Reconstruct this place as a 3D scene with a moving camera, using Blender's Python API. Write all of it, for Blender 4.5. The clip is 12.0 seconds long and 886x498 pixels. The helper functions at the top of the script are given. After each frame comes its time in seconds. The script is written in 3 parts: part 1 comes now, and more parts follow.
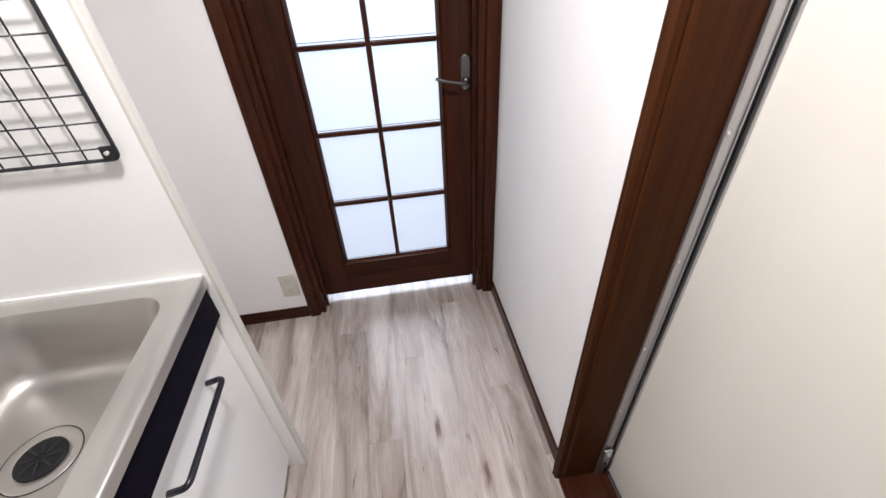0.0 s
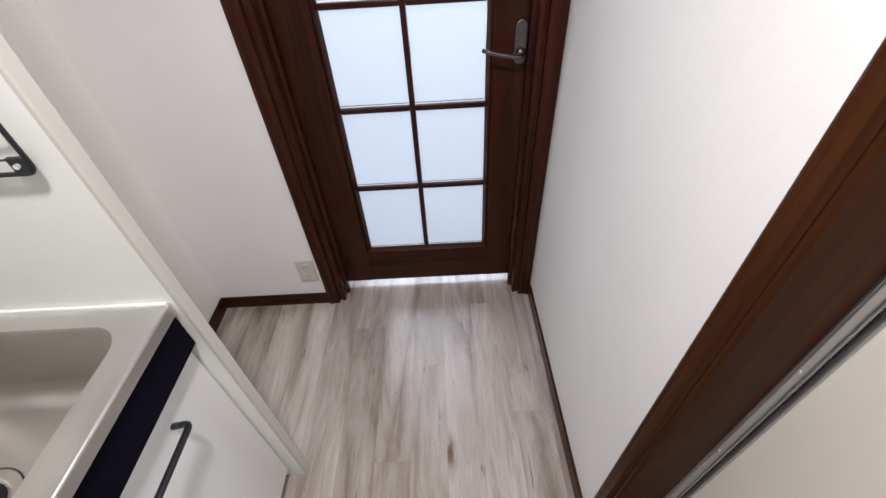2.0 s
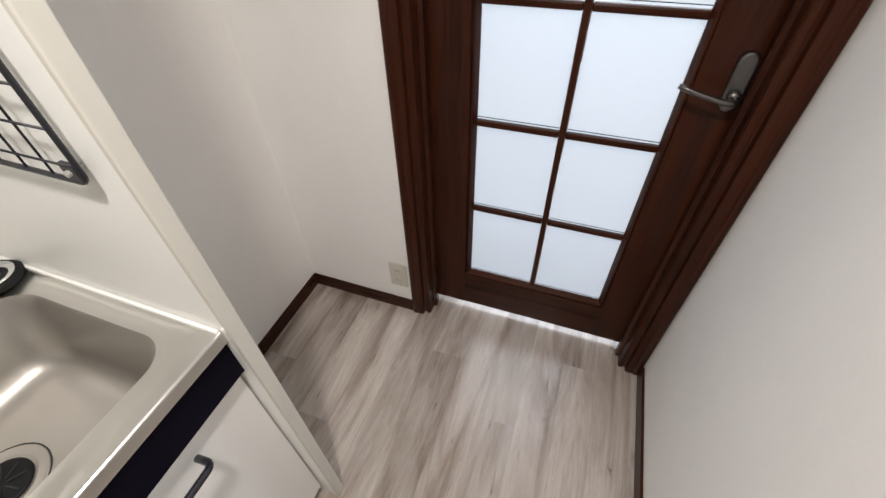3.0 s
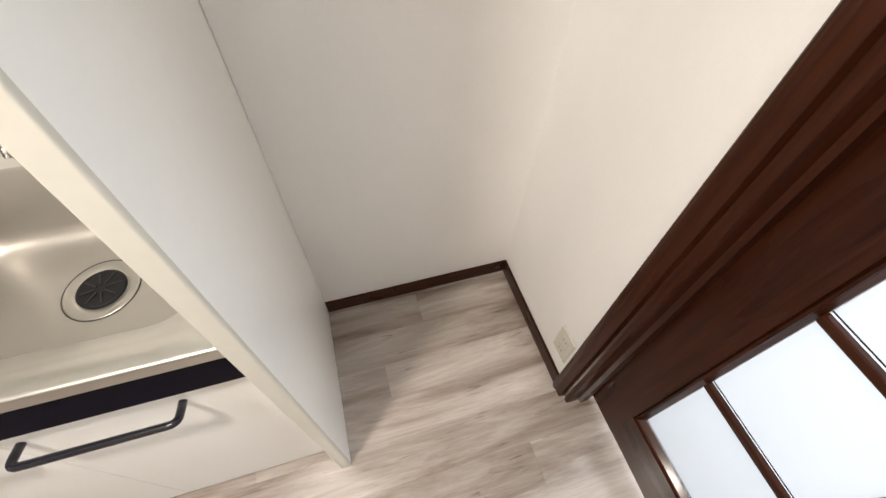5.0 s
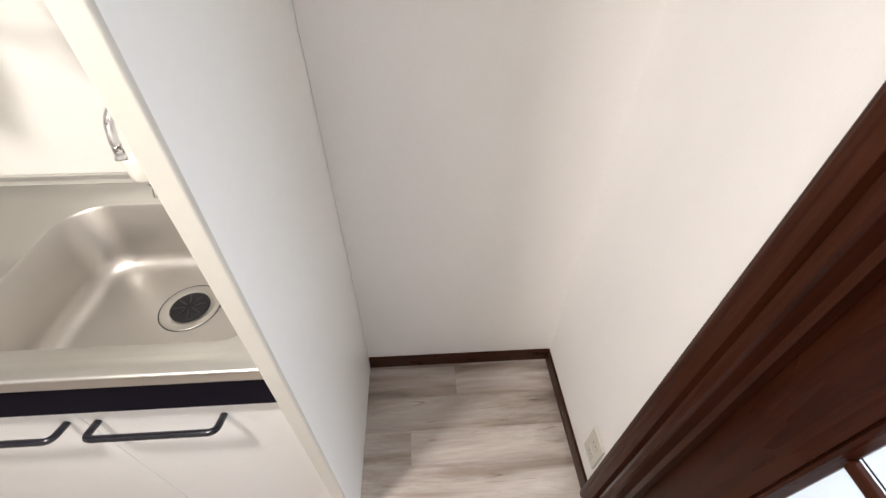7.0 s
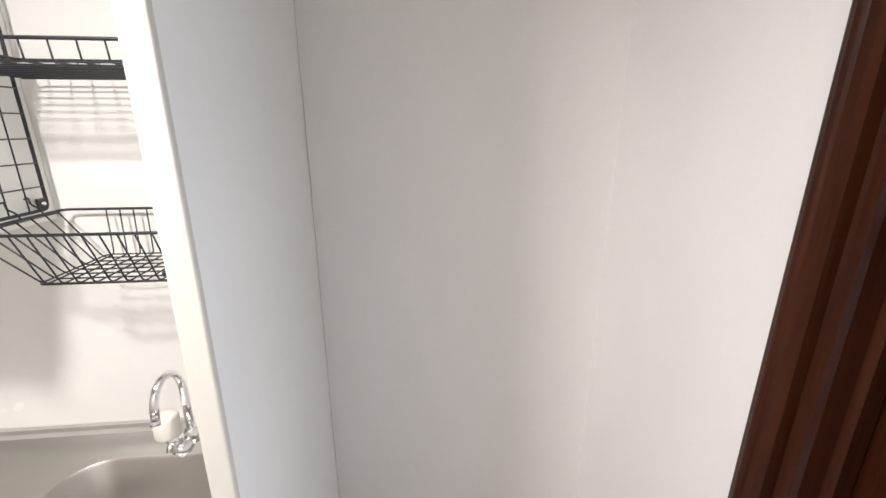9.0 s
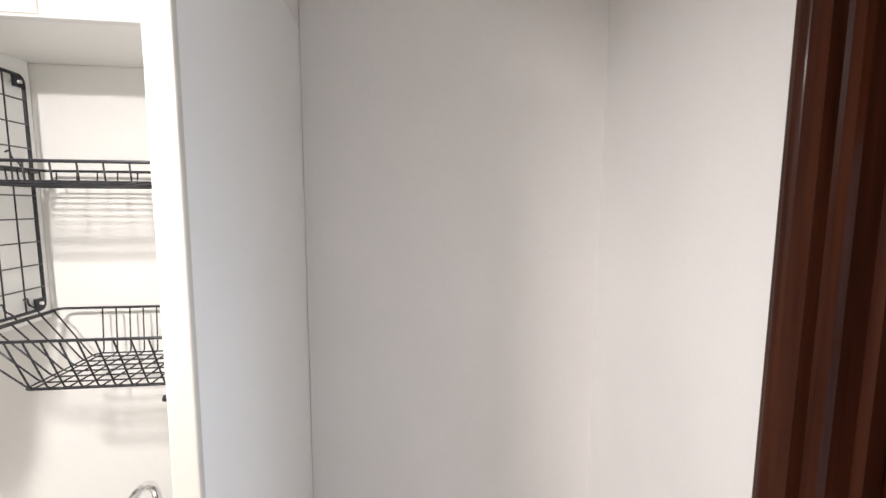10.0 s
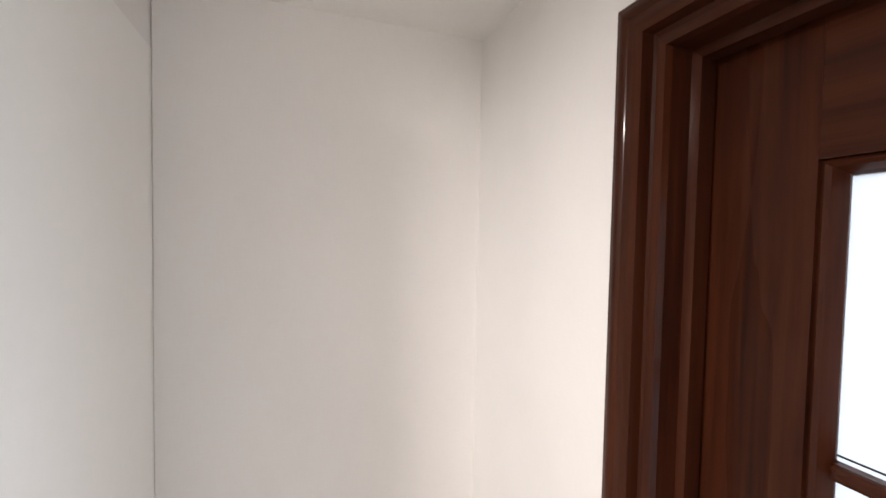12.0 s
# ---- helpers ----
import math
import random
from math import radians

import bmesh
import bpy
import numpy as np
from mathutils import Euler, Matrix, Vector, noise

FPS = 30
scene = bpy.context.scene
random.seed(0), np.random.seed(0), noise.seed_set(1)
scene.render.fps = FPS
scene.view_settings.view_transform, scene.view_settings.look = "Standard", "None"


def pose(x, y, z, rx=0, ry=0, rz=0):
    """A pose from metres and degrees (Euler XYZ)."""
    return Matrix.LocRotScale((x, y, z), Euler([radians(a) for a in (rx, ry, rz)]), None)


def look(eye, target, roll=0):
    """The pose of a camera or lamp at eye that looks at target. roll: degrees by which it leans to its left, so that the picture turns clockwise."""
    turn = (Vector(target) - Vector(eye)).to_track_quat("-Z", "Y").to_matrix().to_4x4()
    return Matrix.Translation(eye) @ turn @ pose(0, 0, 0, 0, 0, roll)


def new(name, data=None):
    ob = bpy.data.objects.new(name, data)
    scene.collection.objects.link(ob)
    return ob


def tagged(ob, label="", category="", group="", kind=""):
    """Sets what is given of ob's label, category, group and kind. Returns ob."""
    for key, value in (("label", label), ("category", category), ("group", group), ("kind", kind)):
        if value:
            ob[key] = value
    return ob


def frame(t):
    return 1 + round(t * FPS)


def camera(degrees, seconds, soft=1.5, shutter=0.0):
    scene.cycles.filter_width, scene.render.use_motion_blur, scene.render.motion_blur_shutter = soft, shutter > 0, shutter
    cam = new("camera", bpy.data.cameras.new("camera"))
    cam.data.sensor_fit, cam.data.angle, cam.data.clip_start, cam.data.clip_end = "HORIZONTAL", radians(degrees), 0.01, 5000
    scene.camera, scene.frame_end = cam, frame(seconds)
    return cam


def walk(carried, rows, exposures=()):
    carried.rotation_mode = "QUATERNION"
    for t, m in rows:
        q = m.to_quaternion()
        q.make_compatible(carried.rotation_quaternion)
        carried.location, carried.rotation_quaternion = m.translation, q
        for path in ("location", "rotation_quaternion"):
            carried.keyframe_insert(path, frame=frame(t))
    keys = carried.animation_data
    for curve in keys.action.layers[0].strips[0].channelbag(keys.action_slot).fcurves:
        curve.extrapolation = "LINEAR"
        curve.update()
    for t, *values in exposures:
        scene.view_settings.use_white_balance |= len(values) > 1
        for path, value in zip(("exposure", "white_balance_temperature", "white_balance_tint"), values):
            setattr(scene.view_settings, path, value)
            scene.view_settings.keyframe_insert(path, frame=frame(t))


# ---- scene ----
# Metres: x = 0 is the corridor's wall by the bathroom, y = 0 the door wall, z = 0 the floor.
cam = camera(94.3, 12.0, soft=1.5, shutter=0.1)
PATH = [
    (0, (-0.391, -1.404, 1.350), (-0.195, 0.177, 0.140), -3.3),
    (0.5, (-0.355, -1.339, 1.361), (-0.206, 0.229, 0.130), -3.1),
    (1, (-0.369, -1.299, 1.361), (-0.287, 0.247, 0.095), -3.5),
    (1.5, (-0.348, -1.249, 1.347), (-0.313, 0.260, 0.038), -3.6),
    (2, (-0.323, -1.149, 1.338), (-0.351, 0.317, -0.022), -3.7),
    (2.5, (-0.346, -1.037, 1.334), (-0.555, 0.408, -0.037), -2.7),
    (3, (-0.367, -0.899, 1.323), (-0.878, 0.438, -0.081), -1.6),
    (3.5, (-0.414, -0.779, 1.322), (-1.179, 0.375, -0.122), -1.0),
    (3.7, (-0.444, -0.726, 1.324), (-1.305, 0.331, -0.138), -1.1),
    (5.3, (-0.546, -0.463, 1.287), (-1.658, -0.210, -0.356), 2.2),
    (5.5, (-0.539, -0.442, 1.282), (-1.655, -0.255, -0.367), 1.5),
    (6, (-0.521, -0.436, 1.268), (-1.688, -0.330, -0.353), 1.2),
    (6.5, (-0.497, -0.448, 1.308), (-1.785, -0.354, -0.221), 0.9),
    (7, (-0.477, -0.451, 1.357), (-1.922, -0.351, -0.022), 0.6),
    (7.2, (-0.473, -0.445, 1.374), (-1.979, -0.349, 0.060), 0.3),
    (8.8, (-0.420, -0.470, 1.506), (-2.300, -0.281, 0.850), -0.1),
    (9, (-0.413, -0.467, 1.519), (-2.321, -0.281, 0.949), 0.0),
    (9.5, (-0.398, -0.466, 1.547), (-2.348, -0.263, 1.158), 0.1),
    (10, (-0.392, -0.471, 1.573), (-2.367, -0.235, 1.362), 0.3),
    (10.5, (-0.382, -0.473, 1.602), (-2.363, -0.201, 1.545), 0.7),
    (11, (-0.371, -0.464, 1.631), (-2.352, -0.188, 1.641), 1.0),
    (11.5, (-0.377, -0.457, 1.622), (-2.338, -0.064, 1.619), 1.2),
    (12, (-0.395, -0.407, 1.599), (-2.277, 0.264, 1.524), 1.1),
]
walk(cam, [(t, look(e, g, r)) for t, e, g, r in PATH],
     [(0.0, 0.36, 6200, 16), (0.4, 0.06, 6100, 14), (2.5, 0.07, 6350, 13), (3.7, 0.04, 7050, 11), (5.3, 0.62, 7050, 12), (6.5, 0.61, 6900, 12),
      (7.2, 0.59, 6600, 14), (8.8, 0.41, 6420, 14.5), (10.5, 0.42, 6480, 15), (11.3, 0.46, 6600, 15.5), (12.0, 0.60, 6650, 15)])

# ---- light ----
world = bpy.data.worlds.new("world")
scene.world = world
world.use_nodes = True
sky = world.node_tree.nodes.new("ShaderNodeTexSky")
sky.sky_type, sky.sun_disc = "NISHITA", False
sky.sun_elevation, sky.sun_rotation = radians(40), radians(200)
world.node_tree.links.new(sky.outputs[0], world.node_tree.nodes["Background"].inputs[0])
world.node_tree.nodes["Background"].inputs[1].default_value = 0.1


def area_lamp(name, x, y, z, rx, rz, sx, sy, watts, colour):
    data = bpy.data.lights.new(name, "AREA")
    data.shape, data.size, data.size_y, data.energy, data.color = "RECTANGLE", sx, sy, watts, colour
    ob = new(name, data)
    ob.matrix_world = pose(x, y, z, rx, 0, rz)
    return ob


LAMP_X, LAMP_Y = -0.44, -1.04
lamp = area_lamp("corridor_lamp_light", LAMP_X, LAMP_Y, 2.003, 0, 0, 0.12, 0.12, 16.3, (1.0, 0.965, 0.92))
lamp.data.shape = "DISK"
area_lamp("window_daylight", -0.35, 1.86, 1.25, 66, 180, 1.7, 1.9, 46, (0.835, 0.915, 1.0))


# ---- helpers ----
def node_mat(name):
    m = bpy.data.materials.new(name)
    m.use_nodes = True
    return m, m.node_tree.nodes, m.node_tree.links, m.node_tree.nodes["Principled BSDF"]


def ramp(nodes, stops):
    r = nodes.new("ShaderNodeValToRGB")
    e = r.color_ramp.elements
    while len(e) < len(stops):
        e.new(0.5)
    for k, (p, c) in zip(e, stops):
        k.position, k.color = p, (*c, 1)
    return r


def coords(nodes, links, scale, world_space=False):
    """Object or world coordinates, scaled."""
    mp = nodes.new("ShaderNodeMapping")
    if world_space:
        src = nodes.new("ShaderNodeNewGeometry").outputs["Position"]
    else:
        src = nodes.new("ShaderNodeTexCoord").outputs["Object"]
    links.new(src, mp.inputs[0])
    mp.inputs["Scale"].default_value = scale
    return mp.outputs[0]


def noise_node(nodes, links, vec, scale, detail=4.0, rough=0.6, distort=0.0):
    n = nodes.new("ShaderNodeTexNoise")
    n.inputs["Scale"].default_value, n.inputs["Detail"].default_value = scale, detail
    n.inputs["Roughness"].default_value, n.inputs["Distortion"].default_value = rough, distort
    links.new(vec, n.inputs["Vector"])
    return n


def bump(nodes, links, b, height, strength, distance):
    k = nodes.new("ShaderNodeBump")
    k.inputs["Strength"].default_value, k.inputs["Distance"].default_value = strength, distance
    links.new(height, k.inputs["Height"])
    links.new(k.outputs[0], b.inputs["Normal"])
    return k


def plain(name, colour, rough, metal=0.0, vary=0.08, grain=60.0, relief=0.0, spec=0.5):
    """Painted or moulded surface: slight mottling, uneven gloss, fine relief."""
    m, n, l, b = node_mat(name)
    v = coords(n, l, (1, 1, 1), True)
    big, fine = noise_node(n, l, v, 3.0, 3), noise_node(n, l, v, grain, 3)
    mix = n.new("ShaderNodeMix")
    mix.data_type = "FLOAT"
    mix.inputs[0].default_value = 0.4
    l.new(big.outputs[0], mix.inputs[2]), l.new(fine.outputs[0], mix.inputs[3])
    lo, hi = [tuple(min(1, c * k) for c in colour) for k in (1 - vary, 1 + vary)]
    r = ramp(n, [(0.3, lo), (0.7, hi)])
    l.new(mix.outputs[0], r.inputs[0]), l.new(r.outputs[0], b.inputs["Base Color"])
    rr = ramp(n, [(0.3, (rough * 0.85,) * 3), (0.7, (min(1, rough * 1.15),) * 3)])
    l.new(big.outputs[0], rr.inputs[0]), l.new(rr.outputs[0], b.inputs["Roughness"])
    b.inputs["Metallic"].default_value = metal
    b.inputs["Specular IOR Level"].default_value = spec
    if relief:
        bump(n, l, b, fine.outputs[0], relief, 0.002)
    return m


def wallpaper(name, colour):
    """Vinyl wallpaper: woven relief of fine upright and level threads, faint blotches."""
    m, n, l, b = node_mat(name)
    up = noise_node(n, l, coords(n, l, (420, 420, 40), True), 1.0, 2)
    level = noise_node(n, l, coords(n, l, (60, 60, 500), True), 1.0, 2)
    blot = noise_node(n, l, coords(n, l, (1, 1, 0.6), True), 2.2, 4)
    add = n.new("ShaderNodeMath")
    add.operation = "ADD"
    l.new(up.outputs[0], add.inputs[0]), l.new(level.outputs[0], add.inputs[1])
    mix = n.new("ShaderNodeMath")
    mix.operation = "MULTIPLY_ADD"
    mix.inputs[1].default_value = 0.25
    l.new(add.outputs[0], mix.inputs[0]), l.new(blot.outputs[0], mix.inputs[2])
    r = ramp(n, [(0.45, tuple(c * 0.94 for c in colour)), (1.05, tuple(min(1, c * 1.04) for c in colour))])
    l.new(mix.outputs[0], r.inputs[0]), l.new(r.outputs[0], b.inputs["Base Color"])
    b.inputs["Roughness"].default_value = 0.72
    b.inputs["Specular IOR Level"].default_value = 0.25
    bump(n, l, b, add.outputs[0], 0.10, 0.0008)
    return m


def wood(name, dark, light, axis, gloss=0.30, spec=0.10, coat=0.15):
    """Dark stained wood foil with grain along one world axis."""
    m, n, l, b = node_mat(name)
    s = [70, 70, 70]
    s[axis] = 3.0
    v = coords(n, l, s, True)
    g = noise_node(n, l, v, 1.0, 6, 0.65, 0.3)
    s2 = [9, 9, 9]
    s2[axis] = 0.8
    g2 = noise_node(n, l, coords(n, l, s2, True), 1.0, 3)
    mix = n.new("ShaderNodeMix")
    mix.data_type = "FLOAT"
    mix.inputs[0].default_value = 0.28
    l.new(g.outputs[0], mix.inputs[2]), l.new(g2.outputs[0], mix.inputs[3])
    r = ramp(n, [(0.32, dark), (0.68, light)])
    l.new(mix.outputs[0], r.inputs[0]), l.new(r.outputs[0], b.inputs["Base Color"])
    rr = ramp(n, [(0.3, (gloss * 0.8,) * 3), (0.7, (gloss * 1.3,) * 3)])
    l.new(g2.outputs[0], rr.inputs[0]), l.new(rr.outputs[0], b.inputs["Roughness"])
    b.inputs["Specular IOR Level"].default_value = spec
    b.inputs["Coat Weight"].default_value = coat
    b.inputs["Coat Roughness"].default_value = 0.12
    bump(n, l, b, g.outputs[0], 0.12, 0.001)
    return m


def brushed(name, axis, colour=(0.68, 0.67, 0.64), rough=0.3, relief=0.035):
    """Brushed stainless steel with fine scratches along one axis and water marks."""
    m, n, l, b = node_mat(name)
    s = [900, 900, 900]
    s[axis] = 12
    g = noise_node(n, l, coords(n, l, s, True), 1.0, 2)
    st = noise_node(n, l, coords(n, l, (1, 1, 1), True), 7.0, 4)
    r = ramp(n, [(0.3, tuple(c * 0.94 for c in colour)), (0.7, colour)])
    l.new(st.outputs[0], r.inputs[0]), l.new(r.outputs[0], b.inputs["Base Color"])
    rr = ramp(n, [(0.3, (rough * 0.92,) * 3), (0.7, (rough * 1.08,) * 3)])
    l.new(st.outputs[0], rr.inputs[0]), l.new(rr.outputs[0], b.inputs["Roughness"])
    b.inputs["Metallic"].default_value = 1.0
    b.inputs["Anisotropic"].default_value = 0.4 if relief else 0.0
    if relief:
        bump(n, l, b, g.outputs[0], relief, 0.0004)
    return m


def plank_mat(name):
    """Greyed oak vinyl: streaks and cracks along y, each plank in its own tone."""
    m, n, l, b = node_mat(name)
    info = n.new("ShaderNodeObjectInfo")
    shift = n.new("ShaderNodeVectorMath")
    shift.operation = "MULTIPLY_ADD"
    geo = n.new("ShaderNodeNewGeometry")
    comb = n.new("ShaderNodeCombineXYZ")
    for k in range(3):
        l.new(info.outputs["Random"], comb.inputs[k])
    l.new(comb.outputs[0], shift.inputs[0])
    shift.inputs[1].default_value = (7.0, 13.0, 3.0)
    l.new(geo.outputs["Position"], shift.inputs[2])

    def mapped(scale):
        mp = n.new("ShaderNodeMapping")
        l.new(shift.outputs[0], mp.inputs[0])
        mp.inputs["Scale"].default_value = scale
        return mp.outputs[0]
    broad = noise_node(n, l, mapped((11, 1.5, 1)), 1.0, 8, 0.62, 0.7)
    fine = noise_node(n, l, mapped((150, 8, 1)), 1.0, 6, 0.74, 0.2)
    crack = noise_node(n, l, mapped((60, 7.5, 1)), 1.0, 4, 0.62, 0.6)
    a = ramp(n, [(0.29, (0.19, 0.145, 0.117)), (0.42, (0.345, 0.286, 0.249)), (0.54, (0.485, 0.428, 0.388)), (0.70, (0.63, 0.580, 0.542))])
    l.new(broad.outputs[0], a.inputs[0])
    f = ramp(n, [(0.3, (0.83, 0.815, 0.80)), (0.7, (1.07, 1.067, 1.063))])
    l.new(fine.outputs[0], f.inputs[0])
    c = ramp(n, [(0.27, (0.34, 0.27, 0.22)), (0.325, (0.80, 0.77, 0.75)), (0.39, (1, 1, 1))])
    l.new(crack.outputs[0], c.inputs[0])
    t = ramp(n, [(0.0, (0.80, 0.775, 0.75)), (1.0, (1.14, 1.14, 1.14))])
    l.new(info.outputs["Random"], t.inputs[0])
    cells = n.new("ShaderNodeTexVoronoi")
    cells.inputs["Scale"].default_value = 1.0
    cells.inputs["Randomness"].default_value = 0.95
    warp = noise_node(n, l, mapped((55, 16, 1)), 1.0, 3)
    bend = n.new("ShaderNodeVectorMath")
    bend.operation = "MULTIPLY_ADD"
    bend.inputs[1].default_value = (0.13, 0.13, 0)
    l.new(warp.outputs["Color"], bend.inputs[0]), l.new(mapped((6.5, 1.9, 0)), bend.inputs[2])
    l.new(bend.outputs[0], cells.inputs["Vector"])
    kn = ramp(n, [(0.0, (0.20, 0.13, 0.095)), (0.055, (0.40, 0.32, 0.27)), (0.095, (0.80, 0.76, 0.73)), (0.17, (1, 1, 1))])
    l.new(cells.outputs["Distance"], kn.inputs[0])
    last = a.outputs[0]
    for other in (f, c, t, kn):
        mul = n.new("ShaderNodeMix")
        mul.data_type, mul.blend_type = "RGBA", "MULTIPLY"
        mul.inputs[0].default_value = 1.0
        l.new(last, mul.inputs[6]), l.new(other.outputs[0], mul.inputs[7])
        last = mul.outputs[2]
    l.new(last, b.inputs["Base Color"])
    rr = ramp(n, [(0.3, (0.19,) * 3), (0.7, (0.27,) * 3)])
    l.new(fine.outputs[0], rr.inputs[0]), l.new(rr.outputs[0], b.inputs["Roughness"])
    b.inputs["Specular IOR Level"].default_value = 0.8
    b.inputs["Coat Weight"].default_value = 1.0
    b.inputs["Coat IOR"].default_value = 1.55
    b.inputs["Coat Roughness"].default_value = 0.20
    bump(n, l, b, fine.outputs[0], 0.05, 0.0005)
    return m


def frosted(name):
    """Frosted sheet glass: scatters the light of the room behind it."""
    m, n, l, b = node_mat(name)
    n.remove(b)
    out = n["Material Output"]
    tr, di, gl, mx, mx2 = (n.new("ShaderNode" + k) for k in ("BsdfTranslucent", "BsdfRefraction", "BsdfGlossy", "MixShader", "MixShader"))
    v = noise_node(n, l, coords(n, l, (1, 1, 1), True), 900.0, 2)
    r = ramp(n, [(0.3, (0.555, 0.575, 0.60)), (0.7, (0.60, 0.62, 0.645))])
    l.new(v.outputs[0], r.inputs[0]), l.new(r.outputs[0], tr.inputs[0])
    di.inputs["Color"].default_value = (0.60, 0.62, 0.645, 1)
    di.inputs["Roughness"].default_value = 0.75
    di.inputs["IOR"].default_value = 1.3
    mx.inputs[0].default_value = 0.35
    l.new(tr.outputs[0], mx.inputs[1]), l.new(di.outputs[0], mx.inputs[2])
    gl.inputs["Roughness"].default_value = 0.35
    fr = n.new("ShaderNodeFresnel")
    fr.inputs[0].default_value = 1.45
    l.new(fr.outputs[0], mx2.inputs[0]), l.new(mx.outputs[0], mx2.inputs[1]), l.new(gl.outputs[0], mx2.inputs[2])
    l.new(mx2.outputs[0], out.inputs[0])
    return m


WALL = wallpaper("white_wallpaper", (0.87, 0.85, 0.825))
CEIL = wallpaper("ceiling_paper", (0.87, 0.85, 0.82))
WOOD_Z = wood("stained_wood_upright", (0.018, 0.0045, 0.0023), (0.062, 0.0170, 0.0070), 2)
WOOD_X = wood("stained_wood_level", (0.018, 0.0045, 0.0023), (0.062, 0.0170, 0.0070), 0)
WOOD_Y = wood("stained_wood_deep", (0.018, 0.0045, 0.0023), (0.062, 0.0170, 0.0070), 1)
JAMB = wood("brown_wood_jamb", (0.032, 0.0102, 0.0038), (0.074, 0.0248, 0.0082), 2, 0.42, 0.06, 0.0)
PANEL = plain("white_laminate", (0.90, 0.90, 0.872), 0.34, vary=0.02)
EDGE = plain("cream_edge_strip", (0.62, 0.60, 0.54), 0.45, vary=0.03)
KDOOR = plain("white_cabinet_front", (0.83, 0.83, 0.82), 0.45, vary=0.02)
KWALL = plain("white_kitchen_board", (0.79, 0.785, 0.75), 0.24, vary=0.02)
CREAM = plain("cream_door_skin", (0.77, 0.735, 0.655), 0.42, vary=0.03, grain=500, relief=0.05)
STEEL = brushed("brushed_steel", 1)
# the worktop's steel, rougher, and darkened to carry the bowl's shade
BOWL = brushed("satin_steel_shaded", 0, (0.50, 0.48, 0.45), 0.40, 0.0)
NAVY = plain("dark_navy_laminate", (0.005, 0.0042, 0.010), 0.45, vary=0.15, spec=0.03)
BLACK = plain("black_coated_wire", (0.012, 0.012, 0.016), 0.35, vary=0.2)
BLACKM = plain("black_painted_metal", (0.010, 0.010, 0.016), 0.25, vary=0.2)
RUBBER = plain("black_rubber", (0.011, 0.011, 0.012), 0.6, vary=0.2, spec=0.2)
ALU = brushed("aluminium", 2, (0.56, 0.56, 0.57), 0.40)
CHROME = plain("chrome", (0.85, 0.85, 0.86), 0.07, 1.0, vary=0.03)
PEWTER = plain("satin_nickel", (0.17, 0.16, 0.155), 0.33, 1.0, vary=0.05)
PLASTIC = plain("white_plastic", (0.74, 0.72, 0.66), 0.4, vary=0.03)
IVORY = plain("aged_ivory_plastic", (0.60, 0.572, 0.50), 0.4, vary=0.03)
SEAM = plain("brown_joint", (0.16, 0.09, 0.05), 0.6)
SLOT = plain("dark_slot", (0.02, 0.02, 0.02), 0.6)
FLOORB = plain("underlay", (0.10, 0.085, 0.075), 0.8)
PLANK = plank_mat("greyed_oak_vinyl")
GLASS = frosted("frosted_glass")


def link_mesh(name, bm, material, parent=None):
    me = bpy.data.meshes.new(name)
    bm.to_mesh(me)
    bm.free()
    me.materials.append(material)
    ob = new(name, me)
    ob.parent = parent
    return ob


def part(name, bm, material, parent, label=""):
    return tagged(link_mesh(name, bm, material, parent), label)


def thing(name, label, category, group="", at=(0, 0, 0)):
    ob = new(name)
    ob.location = at
    ob.empty_display_size = 0.05
    return tagged(ob, label, category, group)


def structure(name, bm, material, label):
    return tagged(link_mesh(name, bm, material), label, name.split("_")[0], kind="structure")


def box(x0, x1, y0, y1, z0, z1, bevel=0.0, seg=2, bm=None):
    """A box, its edges rounded by bevel."""
    one = bmesh.new()
    bmesh.ops.create_cube(one, size=1)
    for v in one.verts:
        v.co = ((x0 + x1) / 2 + v.co.x * (x1 - x0), (y0 + y1) / 2 + v.co.y * (y1 - y0), (z0 + z1) / 2 + v.co.z * (z1 - z0))
    if bevel:
        bmesh.ops.bevel(one, geom=one.edges[:], offset=bevel, segments=seg, affect="EDGES", profile=0.5)
    return one if bm is None else merge(bm, one)


def merge(bm, other):
    me = bpy.data.meshes.new("tmp")
    other.to_mesh(me)
    other.free()
    bm.from_mesh(me)
    bpy.data.meshes.remove(me)
    return bm


def smooth(bm):
    for f in bm.faces:
        f.smooth = True
    return bm


def lathe(profile, cx, cy, cz, steps=40, axis="z"):
    """A turned body: profile of (radius, height) about an upright or level axis."""
    bm = bmesh.new()
    rings = []
    for r, h in profile:
        ring = []
        for k in range(steps):
            a = 2 * math.pi * k / steps
            p = (r * math.cos(a), r * math.sin(a), h)
            if axis == "x":
                p = (h, p[0], p[1])
            elif axis == "y":
                p = (p[0], h, p[1])
            ring.append(bm.verts.new((cx + p[0], cy + p[1], cz + p[2])))
        rings.append(ring)
    for a, b in zip(rings, rings[1:]):
        for k in range(steps):
            bm.faces.new((a[k], a[(k + 1) % steps], b[(k + 1) % steps], b[k]))
    bm.faces.new(rings[0][::-1])
    bm.faces.new(rings[-1])
    bmesh.ops.recalc_face_normals(bm, faces=bm.faces[:])
    return smooth(bm)


